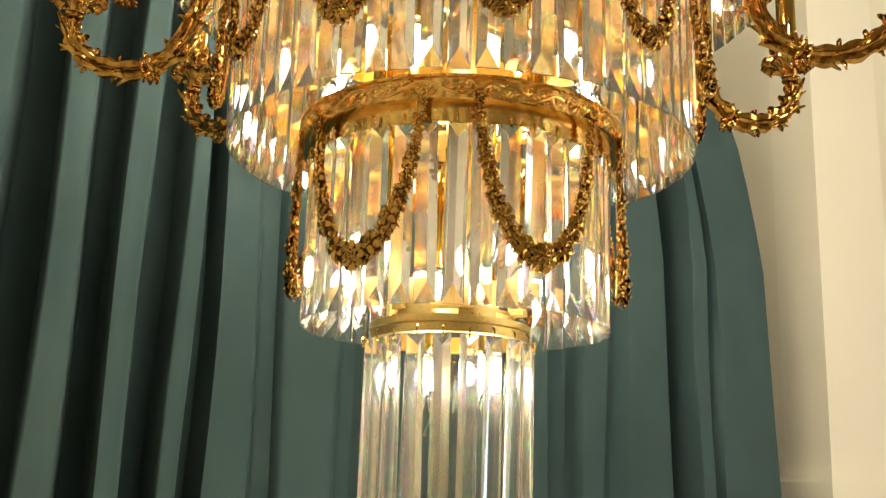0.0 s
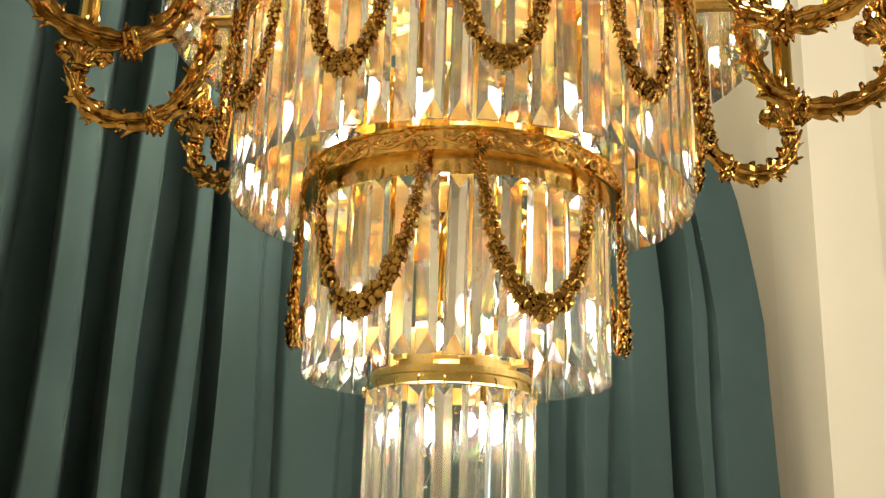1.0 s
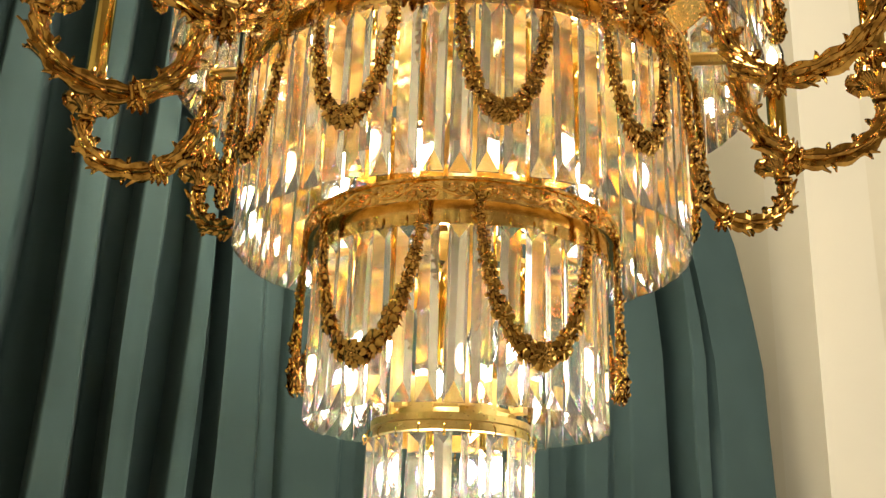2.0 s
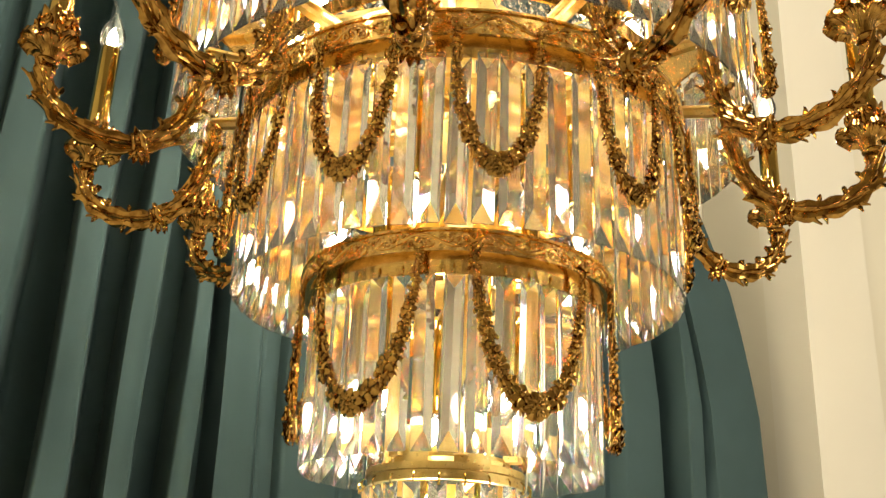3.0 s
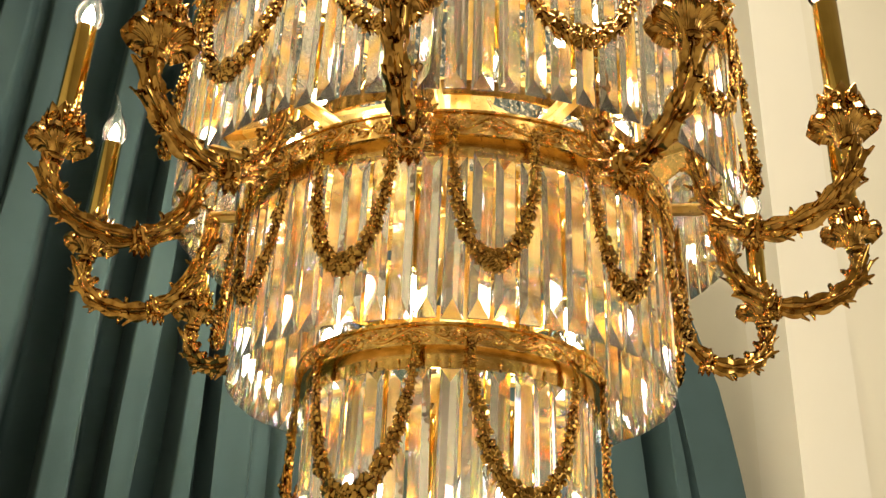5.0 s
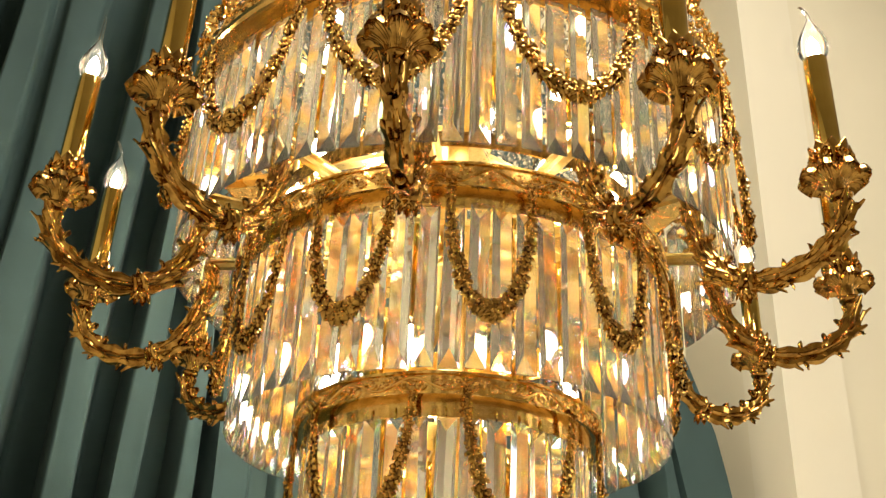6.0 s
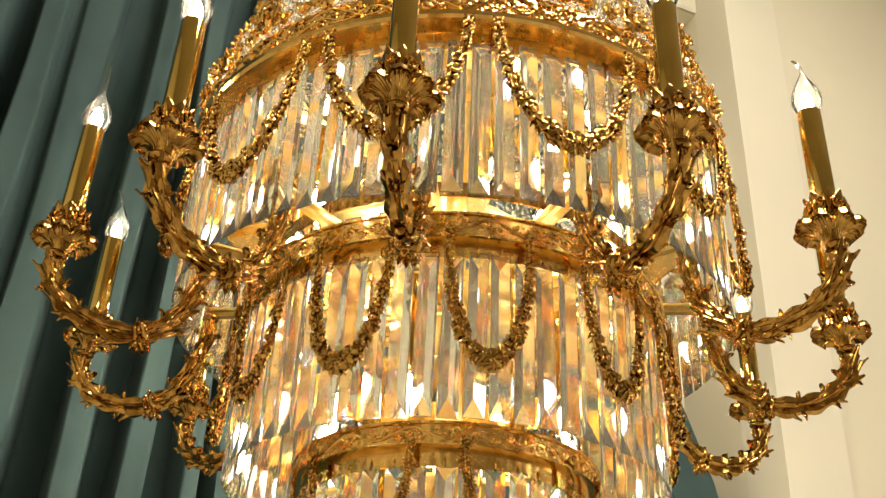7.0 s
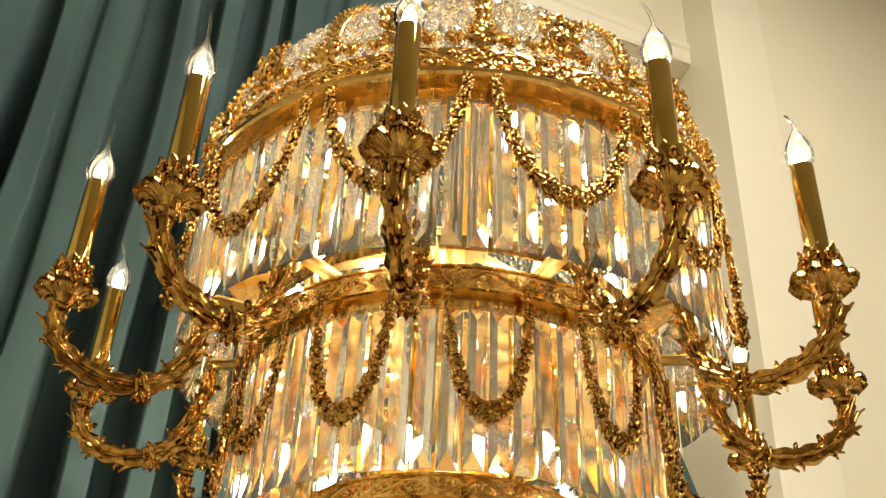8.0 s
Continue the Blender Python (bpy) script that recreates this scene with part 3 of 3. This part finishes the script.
cage = Build()
for u in (0.02, 0.3, 0.55, 0.8, 0.98):
    r, z = dome_at(u)
    cage.add(*lathe([(r - 0.010, z), (r - 0.008, z + 0.002), (r - 0.006, z), (r - 0.008, z - 0.002), (r - 0.010, z)], 72))
dome = part("dome_cage", cage.mesh("dome_cage", SATIN_GOLD), chandelier, DOWN, "thin brass hoops under the dome")
beads = part("bead_netting", dome_beads(dome), dome, None, "dome of clear faceted crystal beads", shadow=False)
tagged(beads, kind="stuff")
RIB, CARTOUCHE = rib_mesh(), cartouche_mesh()
for k in range(12):
    part("dome_rib", RIB, dome, az_matrix(3.4 + 30 * k))
    part("cartouche", CARTOUCHE, dome, az_matrix(18.4 + 30 * k))

stem = Build()
stem.add(*lathe([(0.002, 1.70), (0.016, 1.702), (0.016, 2.10), (0.022, 2.11), (0.022, 2.15), (0.014, 2.16), (0.014, 2.52), (0.05, 2.56), (0.055, 2.58), (0.03, 2.62), (0.010, 2.64), (0.010, CEILING - 0.06), (0.07, CEILING - 0.05), (0.075, CEILING - 0.001), (0.002, CEILING - 0.001)], 32))
part("stem", stem.mesh("stem", SATIN_GOLD, True, 35), chandelier, DOWN, "satin brass stem rising to the ceiling")


def support_plate(z, r, spokes, rim, carrier):
    """A flat brass disc with bars to the ring round it."""
    disc = Build().add(*lathe([(0.0135, z), (0.0135, z + 0.004), (r, z + 0.004), (r, z), (0.0135, z)], 64))
    ob = part("support_plate", disc.mesh("support_plate", SATIN_GOLD, True, 30), chandelier, DOWN, "satin brass support plate inside a tier")
    ring = Build().add(*lathe([(carrier - 0.007, z + 0.0005), (carrier + 0.007, z + 0.0005), (carrier + 0.007, z + 0.006), (carrier - 0.007, z + 0.006), (carrier - 0.007, z + 0.0005)], 72))
    part("socket_ring", ring.mesh("socket_ring", SATIN_GOLD, True, 30), ob)
    bar = Build().add(*box(0.016, rim - r + 0.004, 0.006, 0, -(rim + r) / 2, z + 0.004)).mesh("support_bar", SATIN_GOLD, False)
    for k in range(spokes):
        part("support_bar", bar, ob, az_matrix(360 * k / spokes + ARM_AZ + 15))


for z, r, rim, carrier in ((2.300, 0.045, 0.332, 0.212), (2.088, 0.06, 0.250, 0.150), (1.890, 0.05, 0.164, 0.105), (1.697, 0.064, 0.076, 0.040)):
    support_plate(z, r, 6, rim, carrier)


HOOP = Build().add(*lathe([(0.2375, 2.140), (0.240, 2.140), (0.240, 2.158), (0.2375, 2.158), (0.2375, 2.140)], 96))
hoop = part("support_hoop", HOOP.mesh("support_hoop", DARK_GOLD, True, 30), chandelier, DOWN, "dark brass hoop over the middle ring")
ROD = Build().add(*tube([(0, -0.235, 2.142), (0, -0.235, 2.302)], 0.0030, 10)).mesh("tie_rod", SATIN_GOLD)
for k in range(12):
    part("tie_rod", ROD, hoop, az_matrix(30 * k + 6))


# ---- bulbs ----
def bulb_meshes():
    prof = [(0.0088, 0.0), (0.0122, 0.004), (0.0152, 0.010), (0.0165, 0.017), (0.0160, 0.024), (0.0138, 0.032), (0.0104, 0.040), (0.0070, 0.047), (0.0042, 0.053), (0.0024, 0.058)]
    b = Build().add(*lathe(prof, 24))
    tip = [(0, 0, 0.057), (0.0002, 0, 0.062), (0.0012, 0.0003, 0.067), (0.0036, 0.001, 0.073), (0.0066, 0.001, 0.079), (0.0100, 0.001, 0.084), (0.0140, 0.001, 0.087)]
    b.add(*tube(tip, [0.0024, 0.0021, 0.0019, 0.0018, 0.0016, 0.0013, 0.0006], 8))
    envelope = b.mesh("bulb_envelope", BULB_GLASS)
    core = [(0.0005, 0.004), (0.0042, 0.006), (0.0066, 0.012), (0.0067, 0.018), (0.0048, 0.025), (0.0020, 0.031), (0.0003, 0.034)]
    return envelope, Build().add(*lathe(core, 14)).mesh("filament", FILAMENT), Build().add(*lathe([(r * 1.3, z * 1.15) for r, z in core], 14)).mesh("inner_filament", INNER_FILAMENT)


ENVELOPE, CORE, INNER_CORE = bulb_meshes()


def socket_mesh(length):
    return Build().add(*lathe([(0.0005, 0.0), (0.0125, 0.0), (0.0125, length - 0.004), (0.0105, length), (0.0005, length)], 20)).mesh("inner_socket", POLISHED_GOLD, True, 30)


SOCKET, MID_SOCKET, LONG_SOCKET = socket_mesh(0.040), socket_mesh(0.080), socket_mesh(0.115)

for count, r, z, first, tube_mesh, reach in ((12, 0.212, 2.300, 8, MID_SOCKET, 0.080), (9, 0.150, 2.090, 22, LONG_SOCKET, 0.115), (6, 0.105, 1.890, 14, LONG_SOCKET, 0.115), (4, 0.040, 1.697, 35, SOCKET, 0.040)):
    for k in range(count):
        a = first + 360 * k / count
        m = DOWN @ az_matrix(a) @ Matrix.Translation((0, -r, z)) @ Matrix.Rotation(math.pi, 4, "X")
        s = part("inner_socket", tube_mesh, chandelier, m)
        part("bulb_envelope", ENVELOPE, s, Matrix.Translation((0, 0, reach)), shadow=False)
        part("inner_filament", INNER_CORE, s, Matrix.Translation((0, 0, reach)))


# unseen bulbs, added inside the dome to whiten its beads
for k in range(9):
    s = part("inner_socket", SOCKET, chandelier, DOWN @ az_matrix(40 * k + 20) @ Matrix.Translation((0, -0.20, 2.306)))
    part("bulb_envelope", ENVELOPE, s, Matrix.Translation((0, 0, 0.040)), shadow=False)
    part("inner_filament", INNER_CORE, s, Matrix.Translation((0, 0, 0.040)))


# ---- the candle arms ----
ARM = [(0.318, 2.130), (0.317, 2.105), (0.321, 2.080), (0.329, 2.052), (0.343, 2.026), (0.362, 2.008), (0.388, 1.998), (0.415, 1.999), (0.440, 2.006), (0.461, 2.020), (0.474, 2.038), (0.479, 2.056), (0.478, 2.074)]


def smooth_path(pts, n):
    """Catmull-Rom through (radius, height) points, as places in the arm's plane."""
    out = []
    p = [Vector((0, -r, z)) for r, z in pts]
    p = [2 * p[0] - p[1]] + p + [2 * p[-1] - p[-2]]
    for i in range(n):
        u = i / (n - 1) * (len(pts) - 1)
        k = min(int(u), len(pts) - 2)
        t = u - k
        a, b, c, d = p[k], p[k + 1], p[k + 2], p[k + 3]
        out.append(0.5 * (2 * b + (c - a) * t + (2 * a - 5 * b + 4 * c - d) * t * t + (3 * b - a - 3 * c + d) * t ** 3))
    return out


def arm_mesh():
    rnd = random.Random(21)
    n = 70
    path = smooth_path(ARM, n)
    b = Build()
    radii = []
    for i in range(n):
        u = i / (n - 1)
        r = 0.0075 + 0.0028 * math.sin(math.pi * u) + 0.0014 * u
        r *= 0.90 * (1 + 0.17 * math.sin(u * 62))
        radii.append(r)
    b.add(*tube(path, radii, 28, 0.22, 7))

    def collar(i, r, w):
        t = (path[min(i + 1, n - 1)] - path[max(i - 1, 0)]).normalized()
        m = frame_at(path[i], (1, 0, 0), t)
        b.add(*lathe([(r * 0.7, -w), (r, -w * 0.6), (r * 1.08, 0), (r, w * 0.6), (r * 0.7, w)], 18), m)

    collar(31, 0.0128, 0.0045)
    collar(33, 0.0118, 0.003)
    collar(n - 2, 0.0115, 0.004)
    collar(n - 5, 0.0095, 0.003)
    collar(2, 0.0105, 0.005)
    leaves = []
    # leaf sheaths wrapped along the arm, growing away from the joint, tips curling off
    for start, stop, way in ((34, n - 6, 1), (29, 5, -1)):
        i, row = start, 0
        while (i < stop) if way > 0 else (i > stop):
            t = (path[min(i + 1, n - 1)] - path[max(i - 1, 0)]).normalized() * way
            nrm = Vector((1, 0, 0)).cross(t).normalized()
            for j in range(4):
                a = 2 * math.pi * (j + 0.5 * (row % 2)) / 4 + rnd.uniform(-0.15, 0.15)
                d = nrm * math.cos(a) + Vector((1, 0, 0)) * math.sin(a)
                m = frame_at(path[i] + d * radii[i] * 1.0, t, d)
                leaves.append(Build().add(*leaf(rnd.uniform(0.026, 0.036), 0.0135, rnd.uniform(0.12, 0.42), -0.3), m))
            i += 6 * way
            row += 1
    # curled tips standing off the upper side
    for i in range(8, n - 7, 8):
        t = (path[i + 1] - path[i - 1]).normalized()
        nrm = Vector((1, 0, 0)).cross(t).normalized()
        up = nrm if nrm.z > 0 or (abs(nrm.z) < 0.3 and nrm.y > 0) else -nrm
        way = 1 if i > 32 else -1
        for s in (rnd.uniform(-0.5, 0.5),):
            m = frame_at(path[i] + up * radii[i] * 0.9, (t * way + up * 0.8 + Vector((s * 0.5, 0, 0))), up)
            leaves.append(Build().add(*leaf(0.0120, 0.0130, 1.5, 0.3), m))
        if i % 4 == 0:
            m = frame_at(path[i] - up * radii[i] * 0.9, (t * way - up * 0.7), -up)
            leaves.append(Build().add(*leaf(0.013, 0.0095, 1.4, 0.25), m))
    # bud under the joint
    p = path[31]
    rosette(b, frame_at(p + Vector((0, 0, -0.011)), (1, 0, 0), (0, 0, -1)), 0.010, 7, rnd)
    for k in range(7):
        a = 2 * math.pi * k / 7
        m = frame_at(p + Vector((0.005 * math.cos(a), 0.005 * math.sin(a), -0.009)), (math.cos(a), math.sin(a), -0.8), (0, 0, -1))
        b.add(*leaf(0.014, 0.008, 0.8), m)
    # inner scroll with its upright leaf
    b.add(*leaf(0.040, 0.018, 0.8, -0.3), frame_at(path[4] + Vector((0, -0.004, 0)), (0, 0.1, 1), (0, -1, 0)))
    b.add(*leaf(0.030, 0.015, 1.0, -0.3), frame_at(path[10] + Vector((0, -0.005, 0)), (0, -0.25, 1), (0, -1, 0)))
    return b.mesh("candle_arm", DARK_GOLD, True, 45), [q.mesh("acanthus_leaf", DARK_GOLD, True, 45) for q in leaves]


def pan_mesh():
    """An acanthus drip pan: lobed leaves that flare and droop, veined from below."""
    b = Build()

    def lobe(i, a):
        k = [0.0, 0.0, 0.0, 0.02, 0.04, 0.07, 0.10, 0.12, 0.10, 0.05, 0.0, 0.0][i]
        w = abs(math.cos(4 * a)) ** 0.5
        ruffle = math.cos(32 * a) * k * 0.12
        off = (a * 8 / (2 * math.pi) + 0.5) % 1 - 0.5
        vein = sum(q * math.exp(-((off - o) / 0.035) ** 2) for o, q in ((0, 1.0), (-0.19, 0.7), (0.19, 0.7))) if 0 < i < 7 else 0
        return 1 + k * (w * 1.9 - 1.2) + ruffle, -0.07 * k * (0.8 - w) + 0.03 * ruffle - 0.0011 * vein

    prof = [(0.0095, 0.0), (0.0118, 0.003), (0.0118, 0.008), (0.0150, 0.0135), (0.0215, 0.0180), (0.0285, 0.0205), (0.0345, 0.0198), (0.0385, 0.0155), (0.0352, 0.0225), (0.0270, 0.0232), (0.0120, 0.0225), (0.0020, 0.0225)]
    b.add(*lathe(prof, 160, lobe))
    return b.mesh("drip_pan", DARK_GOLD, True, 50)


def holder_mesh():
    """The small leafy cup that grips the candle sleeve."""
    rnd = random.Random(31)
    b = Build().add(*lathe([(0.010, 0.0), (0.0135, 0.003), (0.0165, 0.011), (0.0178, 0.019), (0.0165, 0.0205), (0.0140, 0.012), (0.0100, 0.004)], 32, lambda i, a: (1 + 0.06 * math.cos(8 * a), 0.0025 * math.cos(8 * a) if 2 < i < 5 else 0)))
    for k in range(8):
        m = Matrix.Rotation(2 * math.pi * (k + 0.5) / 8, 4, "Z") @ Matrix.Translation((0, -0.0145, 0.006))
        b.add(*leaf(0.0098, 0.0135, 1.0, 0.3), m @ frame_at(Vector((0, 0, 0)), (0, -0.12, 1), (0, -1, 0)))
        pts = [m @ Vector((px, -0.0035, 0.007 + pz)) for px, pz in spiral(1.3, 0.0045, 0.001, 12, 1 if k % 2 else -1)]
        b.add(*tube(pts, 0.0011, 5))
    return b.mesh("candle_holder", DARK_GOLD, True, 50)


(ARM_MESH, LEAVES), PAN, HOLDER = arm_mesh(), pan_mesh(), holder_mesh()
SLEEVE = Build().add(*lathe([(0.0118, 0.0), (0.0128, 0.001), (0.0128, 0.1115), (0.0122, 0.113), (0.0095, 0.1132), (0.0095, 0.106), (0.0005, 0.106)], 40)).mesh("candle_sleeve", POLISHED_GOLD, True, 30)
BAR = [(-0.011, 0.0), (-0.011, -0.003), (-0.006, -0.004), (-0.004, -0.009), (0.004, -0.009), (0.006, -0.004), (0.011, -0.003), (0.011, 0.0)]
SPOKE = Build().add([(x, y, 2.131 + z) for y in (-0.03, -0.318) for x, z in BAR], [(i, (i + 1) % 8, 8 + (i + 1) % 8, 8 + i) for i in range(8)] + [tuple(range(8))[::-1], tuple(range(8, 16))])
SPOKE = SPOKE.mesh("arm_spoke", SATIN_GOLD, False)
rnd = random.Random(77)
SWAY = {0: -0.6, 11: 0.45, 10: 0.9, 9: -0.3, 1: 0.1, 2: -0.2, 4: 0.4}
for k in range(12):
    arm = part("candle_arm", ARM_MESH, chandelier, DOWN @ Matrix.Translation((0, 0, -0.004)) @ az_matrix(ARM_AZ + 30 * k + SWAY.get(k, 0)), "leafy cast gilt arm with a candle")
    for me in LEAVES:
        part("acanthus_leaf", me, arm)
    part("arm_spoke", SPOKE, arm)
    seat = Matrix.Translation((0, -0.4745, 0))
    part("drip_pan", PAN, arm, seat @ Matrix.Translation((0, 0, 2.073)) @ Matrix.Rotation(rnd.uniform(-0.3, 0.3), 4, "Z") @ Matrix.Diagonal((0.88, 0.88, 1.1, 1)))
    part("candle_holder", HOLDER, arm, seat @ Matrix.Translation((0, 0, 2.093)) @ Matrix.Rotation(rnd.uniform(0, 0.7), 4, "Z") @ Matrix.Diagonal((1.14, 1.14, 1.75, 1)))
    part("candle_sleeve", SLEEVE, arm, seat @ Matrix.Translation((0, 0, 2.1180)) @ Matrix.Diagonal((1, 1, 1.1165, 1)), "polished brass candle sleeve")
    twist = Matrix.Rotation(rnd.uniform(0, 6.28), 4, "Z")
    part("bulb_envelope", ENVELOPE, arm, seat @ Matrix.Translation((0, 0, 2.243)) @ twist, "clear flame-shaped glass bulb", shadow=False)
    part("filament", CORE, arm, seat @ Matrix.Translation((0, 0, 2.243)))
